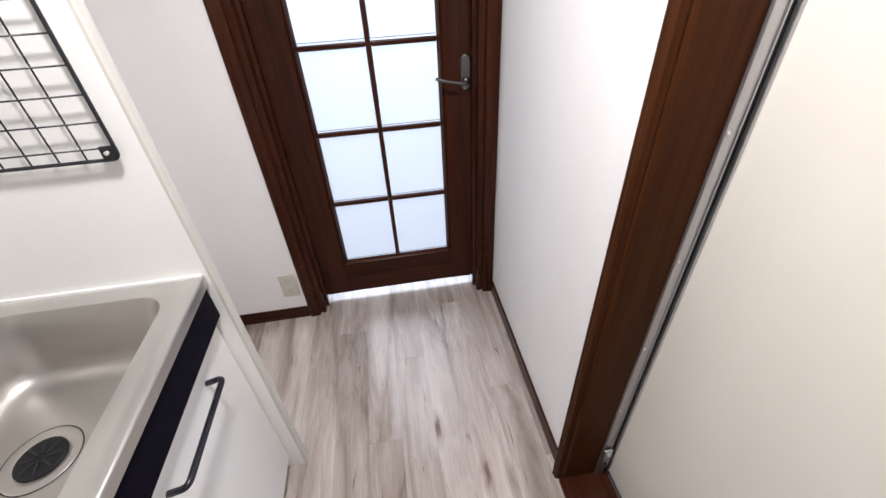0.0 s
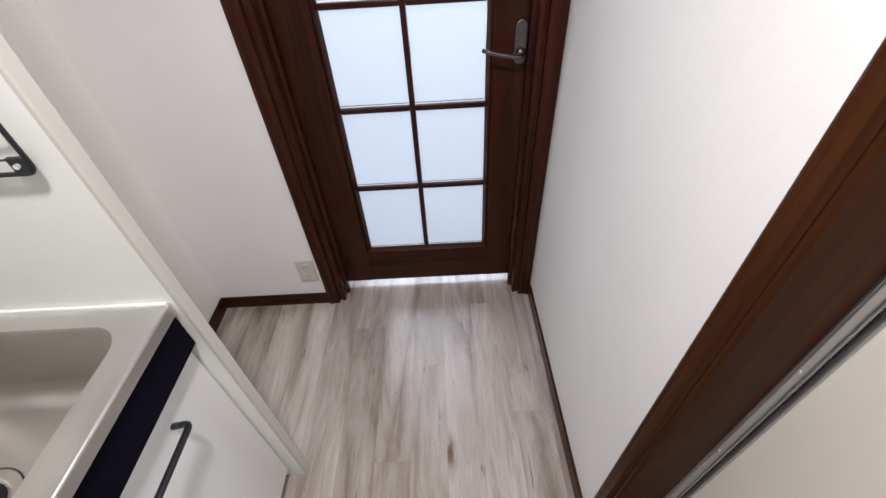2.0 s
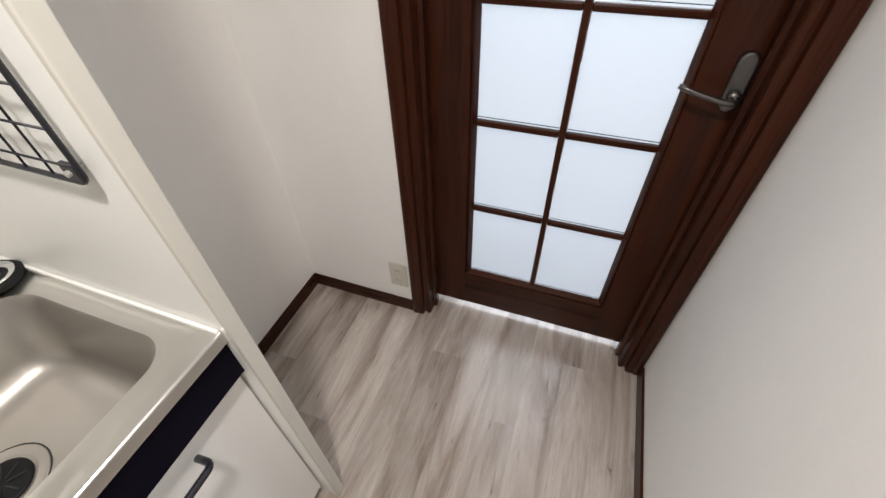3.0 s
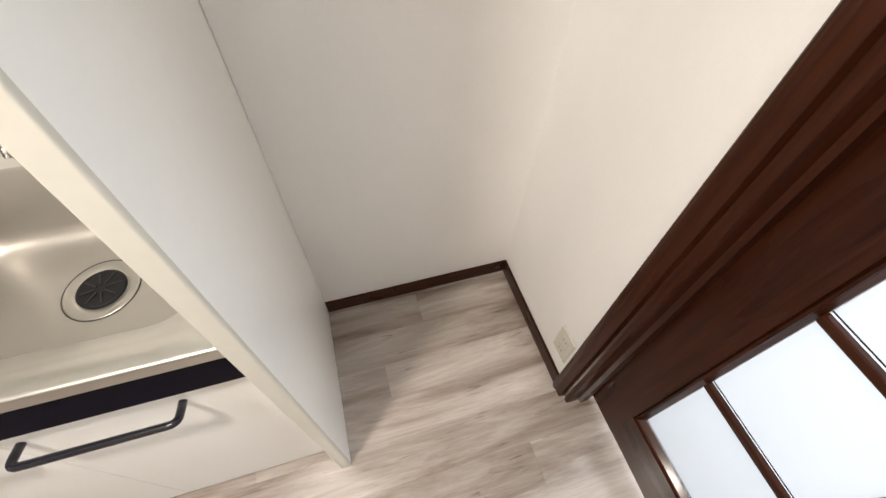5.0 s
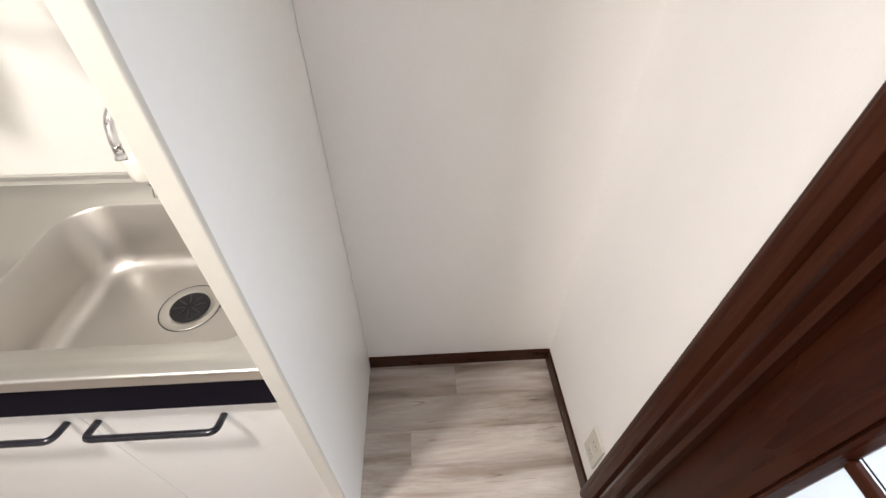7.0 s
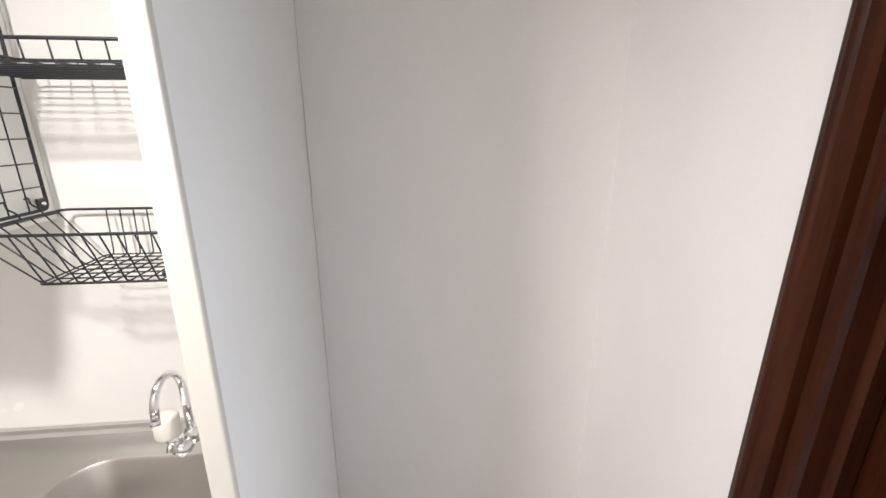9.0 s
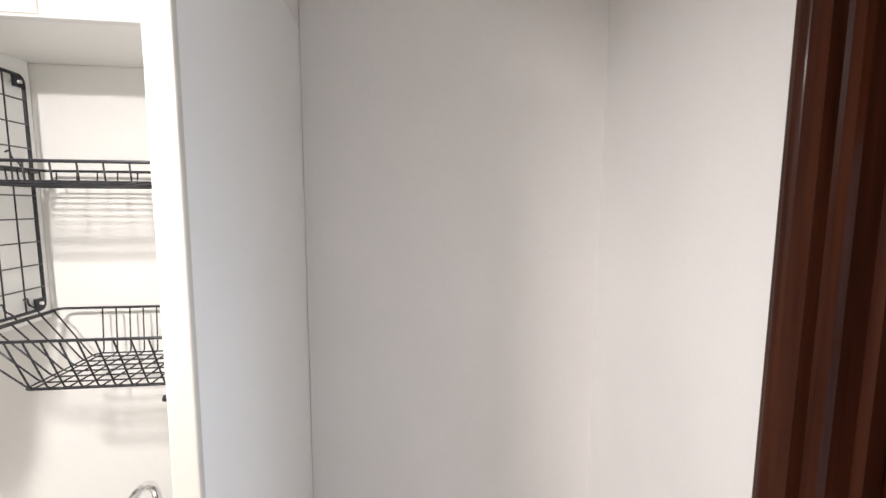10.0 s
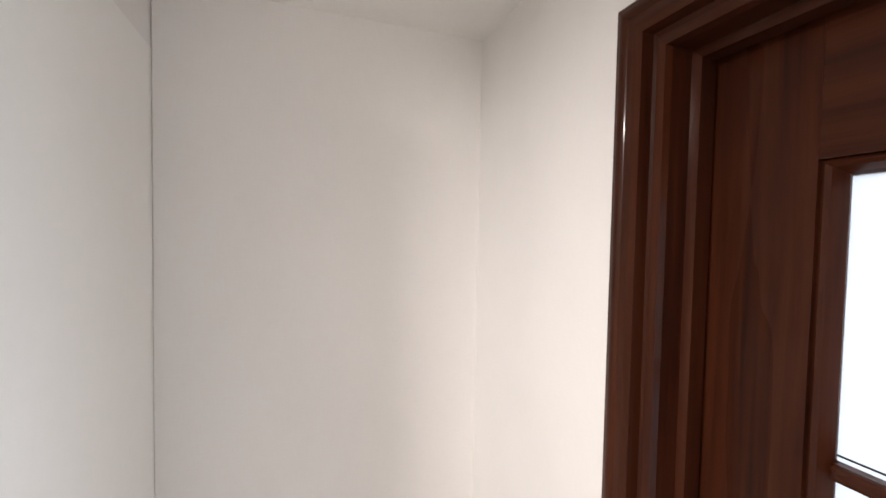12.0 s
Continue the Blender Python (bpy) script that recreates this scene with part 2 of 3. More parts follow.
def tube(points, r, sides=8, closed=False, bm=None):
    """A round rod along points."""
    one = bm or bmesh.new()
    pts = [Vector(p) for p in points]
    count = len(pts)
    rings, side = [], None
    for i, p in enumerate(pts):
        if closed:
            d = pts[(i + 1) % count] - pts[i - 1]
        else:
            d = pts[min(i + 1, count - 1)] - pts[max(i - 1, 0)]
        d.normalize()
        if side is None:
            side = d.cross(Vector((0, 0, 1)) if abs(d.z) < 0.9 else Vector((1, 0, 0))).normalized()
        else:
            side = (side - d * side.dot(d)).normalized()
        up = d.cross(side)
        rings.append([one.verts.new(p + (side * math.cos(2 * math.pi * k / sides) + up * math.sin(2 * math.pi * k / sides)) * r) for k in range(sides)])
    pairs = list(zip(rings, rings[1:])) + ([(rings[-1], rings[0])] if closed else [])
    for a, b in pairs:
        for k in range(sides):
            f = one.faces.new((a[k], a[(k + 1) % sides], b[(k + 1) % sides], b[k]))
            f.smooth = True
    if not closed:
        one.faces.new(rings[0][::-1])
        one.faces.new(rings[-1])
    return one


def rounded(points, r, steps=5):
    """The same open line with its inner corners rounded."""
    out = [Vector(points[0])]
    for a, p, c in zip(points, points[1:], points[2:]):
        a, p, c = Vector(a), Vector(p), Vector(c)
        u, w = (a - p).normalized(), (c - p).normalized()
        k = min(r, (a - p).length * 0.45, (c - p).length * 0.45)
        s, e = p + u * k, p + w * k
        for i in range(steps + 1):
            t = i / steps
            out.append(s * (1 - t) ** 2 + p * 2 * t * (1 - t) + e * t * t)
    out.append(Vector(points[-1]))
    return out


def extrude_profile(profile, lo, hi, plane):
    """Closed outline swept straight. plane 'xy': along z; 'yz': along x; 'xz': along y."""
    bm = bmesh.new()
    def at(a, b, k):
        return {"xy": (a, b, k), "yz": (k, a, b), "xz": (a, k, b)}[plane]
    lo_v = [bm.verts.new(at(a, b, lo)) for a, b in profile]
    hi_v = [bm.verts.new(at(a, b, hi)) for a, b in profile]
    for k in range(len(profile)):
        j = (k + 1) % len(profile)
        bm.faces.new((lo_v[k], lo_v[j], hi_v[j], hi_v[k]))
    bm.faces.new(lo_v[::-1])
    bm.faces.new(hi_v)
    bmesh.ops.recalc_face_normals(bm, faces=bm.faces[:])
    return bm


# ---- structure ----
CEILZ = 2.05
NB = -1.29          # niche back wall
KB = -1.335         # kitchen back wall
PY0, PY1 = -0.685, -0.658   # the upright board between kitchen and niche
PX = -0.788          # its front edge
BACK = -2.9         # corridor's end behind the walk
DX0, DX1 = -0.785, -0.052   # door opening
DTOP = 1.852
FAR = 1.9           # far wall of the room behind the door

structure("floor", box(-2.2, 1.2, BACK - 0.1, FAR + 0.1, -0.12, -0.004), FLOORB, "dark underlay below the vinyl plank floor")
structure("ceiling", box(-1.5, 1.2, BACK - 0.1, 0.13, CEILZ, CEILZ + 0.1), CEIL, "white papered low ceiling over corridor and niche")
structure("ceiling_room", box(-2.2, 1.2, 0.13, FAR + 0.1, 2.4, 2.5), CEIL, "white ceiling of the bright room behind the door")

XE = 0.008          # face of the corridor wall by the bathroom
wn = box(-1.45, -0.802, 0.0, 0.13, 0, CEILZ)
box(-0.802, -0.0365, 0.0, 0.13, DTOP + 0.002, CEILZ, bm=wn)
box(-0.0365, XE, 0.0, 0.13, 0, CEILZ, bm=wn)
structure("wall_north", wn, WALL, "white papered wall around the glazed door")
structure("wall_niche", box(NB - 0.12, NB, PY1 + 0.0009, 0.0, 0, CEILZ), WALL, "white papered back wall of the fridge niche")
structure("wall_kitchen", box(KB - 0.12, KB, BACK, PY0 + 0.002, 0, CEILZ), KWALL, "glossy white kitchen board behind the sink")
structure("trim_kitchen_corner", box(KB, KB + 0.002, PY0 - 0.0022, PY0 - 0.0002, 0.83, 1.845), SEAM, "thin brown joint strip in the kitchen corner")
# wall with the bathroom opening
BY0, BY1, BTOP = -1.58, -0.866, 1.90
we = box(XE, 0.13, BY1 + 0.002, 0.13, 0, CEILZ)
box(XE, 0.13, BY0 - 0.002, BY1 + 0.002, BTOP + 0.002, CEILZ, bm=we)
box(XE, 0.13, BACK, BY0 - 0.002, 0, CEILZ, bm=we)
structure("wall_east", we, WALL, "white papered corridor wall with the bathroom opening")
structure("wall_south", box(-1.5, 0.2, BACK - 0.1, BACK, 0, CEILZ), WALL, "plain white wall closing the corridor")
structure("wall_above_board", box(NB - 0.038, PX - 0.03, PY0 + 0.004, PY1 - 0.0006, 1.925, CEILZ), WALL, "papered strip between the upright board and the ceiling")
# bright room behind the door
structure("wall_room_west", box(-2.2, -2.1, 0.13, FAR + 0.1, 0, 2.4), WALL, "white wall of the room behind the door")
structure("wall_room_east", box(1.1, 1.2, 0.13, FAR + 0.1, 0, 2.4), WALL, "white wall of the room behind the door")
ws = box(-2.1, -1.45, 0.0, 0.13, 0, 2.4)
box(0.13, 1.1, 0.0, 0.13, 0, 2.4, bm=ws)
box(-1.45, 0.13, 0.07, 0.13, CEILZ + 0.1, 2.4, bm=ws)
structure("wall_room_south", ws, WALL, "white wall of the room beside the door")
wf = box(-2.1, -1.2, FAR, FAR + 0.1, 0, 2.4)
box(0.6, 1.1, FAR, FAR + 0.1, 0, 2.4, bm=wf)
box(-1.2, 0.6, FAR, FAR + 0.1, 0, 0.3, bm=wf)
box(-1.2, 0.6, FAR, FAR + 0.1, 2.28, 2.4, bm=wf)
structure("wall_room_north", wf, WALL, "white wall with the balcony window opening")


# baseboards
def baseboard(name, bm):
    structure(name, bm, WOOD_Y if "east" in name else WOOD_X, "dark brown wooden baseboard along the wall foot")


BB = 0.06
baseboard("baseboard_niche", box(NB, NB + 0.008, PY1 + 0.001, -0.009, 0, BB, 0.0015))
baseboard("baseboard_north", box(NB + 0.001, -0.843, -0.008, 0.0, 0, BB, 0.0015))
baseboard("baseboard_east", box(XE - 0.008, XE, -0.850, -0.014, 0, BB, 0.0015))
baseboard("baseboard_east_rear", box(XE - 0.008, XE, BACK, BY0 - 0.045, 0, BB, 0.0015))

# ---- glazed door ----
# casing and jamb: stepped profile, as seen from above
left = [(-0.842, 0.0), (-0.842, -0.0055), (-0.8405, -0.0095), (-0.837, -0.0122), (-0.834, -0.0130), (-0.830, -0.0144), (-0.8265, -0.0147), (-0.8235, -0.0136), (-0.8215, -0.0116), (-0.820, -0.0106), (-0.809, -0.0112), (-0.797, -0.0102), (-0.795, 0.006),
        (-0.788, 0.009), (-0.786, 0.003), (-0.774, 0.003), (-0.772, 0.012), (-0.772, 0.043), (-0.761, 0.046), (-0.761, 0.070), (-0.783, 0.070), (-0.783, 0.13), (-0.80, 0.13), (-0.80, 0.0)]
MID = (DX0 + DX1) / 2
frame_thing = tagged(new("door_frame"), "dark brown moulded wooden door casing and jamb", "door frame", kind="structure")


def loft(a, b):
    """Closed outline a joined to outline b."""
    bm = bmesh.new()
    va, vb = [bm.verts.new(p) for p in a], [bm.verts.new(p) for p in b]
    for k in range(len(a)):
        j = (k + 1) % len(a)
        bm.faces.new((va[k], va[j], vb[j], vb[k]))
    bm.faces.new(va[::-1])
    bm.faces.new(vb)
    bmesh.ops.recalc_face_normals(bm, faces=bm.faces[:])
    return bm


def flip(x):
    return 2 * MID - x if x > -0.80 else -0.0385 + (-0.80 - x) * 1.08


CASTOP = 1.896
part("jamb", loft([(x, y, 0) for x, y in left], [(x, y, CASTOP - (x + 0.842)) for x, y in left]), WOOD_Z, frame_thing)
part("jamb", loft([(flip(x), y, 0) for x, y in left], [(flip(x), y, CASTOP - (x + 0.842)) for x, y in left]), WOOD_Z, frame_thing)
part("head", loft([(x, y, CASTOP - (x + 0.842)) for x, y in left], [(flip(x), y, CASTOP - (x + 0.842)) for x, y in left]), WOOD_X, frame_thing)

# the leaf: stiles, rails, glazing bars and ten frosted panes
LX0, LX1, LY0, LY1, LZ0, LZ1 = -0.769, -0.068, 0.076, 0.114, 0.040, 1.819
MO = 0.016
GX0, GX1 = -0.6394, -0.1867
GZ = [0.212 + 0.2902 * k for k in range(6)]
door = tagged(new("door_1"), "dark brown wooden door with ten frosted glass panes, closed", "door", kind="structure")
part("stile", box(LX0, GX0 - MO, LY0, LY1, LZ0, LZ1), WOOD_Z, door)
part("stile", box(GX1 + MO, LX1, LY0, LY1, LZ0, LZ1), WOOD_Z, door)
part("rail", box(GX0 - MO - 0.004, GX1 + MO + 0.004, LY0 + 0.0006, LY1 - 0.0006, LZ0 + 0.001, GZ[0] - MO), WOOD_X, door)
part("rail", box(GX0 - MO - 0.004, GX1 + MO + 0.004, LY0 + 0.0006, LY1 - 0.0006, GZ[-1] + MO, LZ1 - 0.001), WOOD_X, door)
slope = [(-0.003, LY0 + 0.010), (0.0, LY0 + 0.006), (0.004, LY0 + 0.003), (0.008, LY0 + 0.007), (MO, 0.097), (MO, 0.110), (-0.003, 0.110)]


def frame_run(name, x0, x1, z0, z1, side):
    """One mitred length of the moulding round the glass."""
    a, b = [], []
    for d, y in slope:
        if side in "LR":
            x = x0 + d if side == "L" else x1 - d
            a.append((x, y, z0 + d)), b.append((x, y, z1 - d))
        else:
            z = z0 + d if side == "B" else z1 - d
            a.append((x0 + d, y, z)), b.append((x1 - d, y, z))
    part(name, loft(a, b), WOOD_Z if side in "LR" else WOOD_X, door)


for side in "LRBT":
    frame_run("moulding", GX0 - MO, GX1 + MO, GZ[0] - MO, GZ[-1] + MO, side)
GM = (GX0 + GX1) / 2
HB = 0.0085
part("glazing_bar", box(GM - HB, GM + HB, 0.085, 0.110, GZ[0], GZ[-1], 0.004), WOOD_Z, door)
for z in GZ[1:-1]:
    for a, b in ((GX0, GM - HB), (GM + HB, GX1)):
        part("glazing_bar", box(a, b, 0.0855, 0.1095, z - HB, z + HB, 0.004), WOOD_X, door)
for i in range(5):
    for a, b in ((GX0, GM - HB), (GM + HB, GX1)):
        z0, z1 = GZ[i] + (HB if i else 0), GZ[i + 1] - (HB if i < 4 else 0)
        p = part("pane", box(a + 0.001, b - 0.001, 0.098, 0.102, z0 + 0.001, z1 - 0.001), GLASS, door, "frosted glass pane")
        p.visible_shadow = False
        # thin dark line across the glass, a little above its lower edge
        part("pane_line", box(a + 0.0012, b - 0.0012, 0.0962, 0.0979, z0 + 0.0058, z0 + 0.0074), RUBBER, p, "thin dark line just above the pane's foot")
# lever handle
def oval_plate():
    """Back plate with round ends and a softened rim."""
    rings = []
    for inset, y in ((0, 0.0758), (0, 0.068), (0.002, 0.0652), (0.005, 0.064)):
        ring = []
        for k in range(32):
            a = 2 * math.pi * k / 32
            ring.append((-0.0945 + (0.019 - inset) * math.cos(a), y, 0.973 + (0.040 if math.sin(a) >= 0 else -0.040) + (0.020 - inset) * math.sin(a)))
        rings.append(ring)
    bm = bmesh.new()
    vs = [[bm.verts.new(p) for p in ring] for ring in rings]
    for a, b in zip(vs, vs[1:]):
        for k in range(32):
            bm.faces.new((a[k], a[(k + 1) % 32], b[(k + 1) % 32], b[k]))
    bm.faces.new(vs[-1])
    bm.faces.new(vs[0][::-1])
    bmesh.ops.recalc_face_normals(bm, faces=bm.faces[:])
    return bm


handle = part("door_handle", oval_plate(), PEWTER, door, "satin metal lever handle on an oval plate")
part("lever", tube(rounded([(-0.0945, 0.063, 0.948), (-0.0945, 0.024, 0.948), (-0.122, 0.020, 0.951), (-0.168, 0.022, 0.960), (-0.205, 0.028, 0.970)], 0.018), 0.0058, 10), PEWTER, handle)
part("rosette", lathe([(0.0135, 0.065), (0.0125, 0.052), (0.010, 0.048)], -0.0945, 0, 0.948, 24, "y"), PEWTER, handle)

# ---- bathroom door ----
bath = tagged(new("door_frame_bath"), "brown wooden jamb around the bathroom door", "door frame", kind="structure")
cas = [(0.008, -0.851), (-0.014, -0.851), (-0.019, -0.8535), (-0.021, -0.858), (-0.018, -0.862), (-0.019, -0.868), (-0.015, -0.875), (-0.004, -0.877), (0.000, -0.876), (0.002, -0.8795), (0.008, -0.882), (0.102, -0.882), (0.102, -0.862), (0.008, -0.862)]
part("jamb", extrude_profile(cas, 0.0, 1.93, "xy"), JAMB, bath)
CY = (BY0 + BY1) / 2
part("jamb", extrude_profile([(x, 2 * CY - y) for x, y in cas], 0.0, 1.93, "xy"), JAMB, bath)
part("head", box(-0.017, 0.101, BY0 + 0.016, BY1 - 0.0145, 1.89, 1.93, 0.003), WOOD_Y, bath)
part("sill", box(-0.010, 0.141, BY0 + 0.016, BY1 - 0.0145, 0.0, 0.014, 0.003), WOOD_Y, bath)
bdoor = tagged(new("door_2"), "closed cream bathroom door in an aluminium frame", "door", kind="structure")
part("leaf", box(0.1415, 0.166, BY0 + 0.02, -0.888, 0.03, 1.87, 0.003), CREAM, bdoor)
post = part("frame_post", box(0.1025, 0.135, -0.886, -0.868, 0.012, 1.885, 0.0015), ALU, bdoor, "grey aluminium frame post")
part("post_lip", box(0.1025, 0.1045, -0.8885, -0.886, 0.012, 1.885, 0.001), ALU, post)
part("post_lip", box(0.1235, 0.127, -0.889, -0.886, 0.012, 1.885, 0.001), ALU, post)
for z in (0.355, 0.603, 0.852, 1.098, 1.346, 1.594):
    part("screw", lathe([(0.0045, -0.885), (0.0045, -0.8875), (0.002, -0.8888)], 0.109, 0, z, 16, "y"), CHROME, post)
part("gasket", box(0.127, 0.135, -0.8865, -0.870, 0.02, 1.88), RUBBER, bdoor, "black rubber gasket")
part("leaf_edge", box(0.135, 0.141, -0.8945, -0.872, 0.03, 1.87, 0.0015), ALU, bdoor)
catch = part("catch", box(0.102, 0.127, -0.897, -0.8895, 0.075, 0.165, 0.002), ALU, bdoor, "metal door catch near the sill")
part("bolt", tube([(0.115, -0.902, 0.15), (0.115, -0.888, 0.15)], 0.007, 12), CHROME, catch)
part("bolt", tube([(0.115, -0.900, 0.095), (0.115, -0.888, 0.095)], 0.004, 12), RUBBER, catch)

# ---- kitchen ----
CT = 0.812           # worktop height
CF = -0.803          # worktop front
SY1 = PY0 - 0.001    # worktop end at the board
SY0 = -1.88
board = thing("partition_board", "white laminate upright board with a cream rounded front edge", "partition")
part("panel", box(NB - 0.038, PX - 0.0075, PY0, PY1, 0.0, 1.925), PANEL, board)
strip = rounded([(PX - 0.0075, PY0, 0), (PX, PY0, 0), (PX, PY1, 0), (PX - 0.0075, PY1, 0)], 0.004, 5)
part("edge_strip", extrude_profile([(p.x, p.y) for p in strip], 0.0, 1.925, "xy"), EDGE, board)

part("peg", tube([(PX - 0.009, PY0 + 0.001, 1.388), (PX - 0.009, PY0 - 0.006, 1.388)], 0.0032, 10), BLACK, board, "small black peg")

# base cabinet units
def cabinet(y0, y1, label, doors, top=0.62):
    c = thing("base_cabinet", label, "cabinet", "kitchen base cabinets")
    part("body", box(KB + 0.002, -0.853, y0 + 0.001, y1 - 0.001, 0.062, top), KDOOR, c)
    part("plinth", box(KB + 0.002, -0.90, y0 + 0.001, y1 - 0.001, 0.0, 0.062), KDOOR, c)
    for a, b, h0, h1 in doors:
        d = part("door", box(-0.852, -0.830, a + 0.0006, b - 0.0006, 0.062, 0.696, 0.0015), KDOOR, c)
        pts = [(-0.830, h0, 0.632), (-0.793, h0, 0.643), (-0.793, h1, 0.643), (-0.830, h1, 0.632)]
        part("handle", tube(rounded(pts, 0.014), 0.0062, 10), BLACKM, d, "black bent bar handle")
    return c


cabinet(-1.4445, PY0 - 0.001, "white double-door sink cabinet with black bar handles", [(-1.0565, PY0 - 0.003, -1.033, -0.816), (-1.443, -1.0575, -1.300, -1.086)])
side = cabinet(SY0, -1.453, "white base cabinet beside the sink unit", [(SY0, -1.455, -1.68, -1.47)])
# added strip in brighter white: the lit door edge at the gap
part("gap_highlight", box(-0.853, -0.8285, -1.4525, -1.4448, 0.075, 0.696, 0.001), PANEL, side, "bright white strip standing in for the highlight at the gap between the units")


def rounded_rect(x0, x1, y0, y1, radii, steps=10):
    """Corner radii in the order x0y0, x1y0, x1y1, x0y1."""
    out = []
    for (cx, cy, sx, sy, a0), r in zip(((x0, y0, 1, 1, 180), (x1, y0, -1, 1, 270), (x1, y1, -1, -1, 0), (x0, y1, 1, -1, 90)), radii):
        for k in range(steps + 1):
            a = radians(a0 + 90 * k / steps)
            out.append((cx + sx * r + r * math.cos(a), cy + sy * r + r * math.sin(a)))
    return out


# sink: worktop sheet with the bowl pressed into it
sink = thing("sink_worktop", "brushed stainless steel worktop with a pressed sink bowl", "sink")
RX0, RX1, RY0, RY1 = -1.222, -0.865, -1.197, -0.728


def sheet(flat):
    """Worktop with a raised front bead; the bowl has steep sides and a nearly flat floor."""
    bm = bmesh.new()
    def inset(front, back, left_, right_, radii):
        return rounded_rect(RX0 + back, RX1 - front, RY0 + left_, RY1 - right_, radii)
    outer = rounded_rect(KB + 0.012, CF - 0.012, SY0, SY1, (0.004,) * 4)
    ridge = rounded_rect(KB + 0.013, CF - 0.026, SY0 + 0.001, SY1 - 0.001, (0.004,) * 4)
    valley = rounded_rect(KB + 0.014, CF - 0.034, SY0 + 0.002, SY1 - 0.002, (0.004,) * 4)
    rings = []
    for ring, z in ((outer, CT + 0.004), (ridge, CT + 0.004), (valley, CT),
                    (inset(-0.024, -0.018, -0.024, -0.022, (0.10, 0.078, 0.075, 0.10)), CT),
                    (inset(-0.018, -0.012, -0.018, -0.016, (0.095, 0.072, 0.068, 0.095)), CT - 0.0022),
                    (inset(-0.003, -0.003, -0.003, -0.003, (0.083, 0.058, 0.053, 0.083)), CT - 0.003),
                    (inset(0.001, 0.001, 0.001, 0.001, (0.08, 0.055, 0.05, 0.08)), CT - 0.008),
                    (inset(0.028, 0.022, 0.020, 0.020, (0.07, 0.05, 0.05, 0.07)), 0.698),
                    (inset(0.036, 0.030, 0.026, 0.026, (0.066, 0.045, 0.045, 0.066)), 0.678),
                    (inset(0.050, 0.044, 0.040, 0.040, (0.055, 0.035, 0.035, 0.055)), 0.666),
                    (inset(0.075, 0.068, 0.062, 0.062, (0.04, 0.025, 0.025, 0.04)), 0.6615)):
        rings.append([bm.verts.new((x, y, z)) for x, y in ring])
    count = len(outer)
    for a, b in zip(rings, rings[1:]):
        for k in range(count):
            bm.faces.new((a[k], a[(k + 1) % count], b[(k + 1) % count], b[k]))
    bm.faces.new(rings[-1])
    for f in bm.faces:
        f.smooth = True
    drop = [f for f in bm.faces if (min(v.co.z for v in f.verts) > CT - 0.0035) != flat]
    bmesh.ops.delete(bm, geom=drop, context="FACES")
    return bm


part("worktop", sheet(True), STEEL, sink)
part("bowl", sheet(False), BOWL, sink, "satin steel sink bowl, darkened for the shade inside it")
part("caulk", box(KB + 0.026, CF - 0.004, SY1 - 0.006, SY1 + 0.0005, CT - 0.001, CT + 0.008, 0.002), PANEL, sink, "white sealant strip")
nose = rounded([(CF - 0.012, 0, CT + 0.004), (CF, 0, CT + 0.004), (CF, 0, CT - 0.024), (CF - 0.010, 0, CT - 0.029)], 0.006, 4)
prof = [(p.x, p.z) for p in nose] + [(CF - 0.03, CT - 0.029), (CF - 0.03, CT - 0.004), (CF - 0.013, CT - 0.001)]
part("front_edge", extrude_profile(prof, SY0, SY1, "xz"), STEEL, sink)
back = [(KB + 0.001, CT - 0.01), (KB + 0.001, CT + 0.012), (KB + 0.012, CT + 0.012), (KB + 0.015, CT + 0.004), (KB + 0.030, CT + 0.0012), (KB + 0.030, CT - 0.01)]
part("upstand", extrude_profile(back, SY0, SY1, "xz"), STEEL, sink)
part("fascia", box(-0.850, -0.812, SY0, SY1, 0.699, CT - 0.028), NAVY, sink, "dark navy front strip")
# drain
DXc, DYc = -1.055, -0.947
part("drain_ring", lathe([(0.060, 0.6605), (0.060, 0.6622), (0.058, 0.6625), (0.046, 0.6622), (0.041, 0.6612), (0.040, 0.6595)], DXc, DYc, 0, 48), BOWL, sink)
part("drain_groove", lathe([(0.0622, 0.6612), (0.0622, 0.6621), (0.0602, 0.6621), (0.0602, 0.6612)], DXc, DYc, 0, 48), SLOT, sink)
strainer = thing("drain_cover", "black rubber slotted cover in the sink drain", "drain cover")
part("disc", lathe([(0.0395, 0.6605), (0.0395, 0.664), (0.035, 0.6655), (0.01, 0.664), (0.002, 0.663)], DXc, DYc, 0, 40), RUBBER, strainer)
for k in range(8):
    a = math.pi * k / 4 + 0.2
    fl = box(0.009, 0.032, -0.0011, 0.0011, 0.6645, 0.6668)
    bmesh.ops.rotate(fl, verts=fl.verts[:], cent=(0, 0, 0), matrix=Matrix.Rotation(a, 3, "Z"))
    bmesh.ops.translate(fl, verts=fl.verts[:], vec=(DXc, DYc, 0))
    part("slot", fl, SLOT, strainer)
# spare plug on the worktop corner
plug = thing("sink_plug", "steel sink plug with a black rubber rim on the worktop", "plug", at=(-1.238, -0.729, CT))
part("rim", lathe([(0.034, 0.0), (0.042, 0.005), (0.043, 0.012), (0.037, 0.018), (0.033, 0.014)], 0, 0, 0, 40), RUBBER, plug)
part("cap", lathe([(0.034, 0.012), (0.034, 0.018), (0.022, 0.0135), (0.012, 0.0135), (0.011, 0.020), (0.004, 0.022)], 0, 0, 0, 40), CHROME, plug)

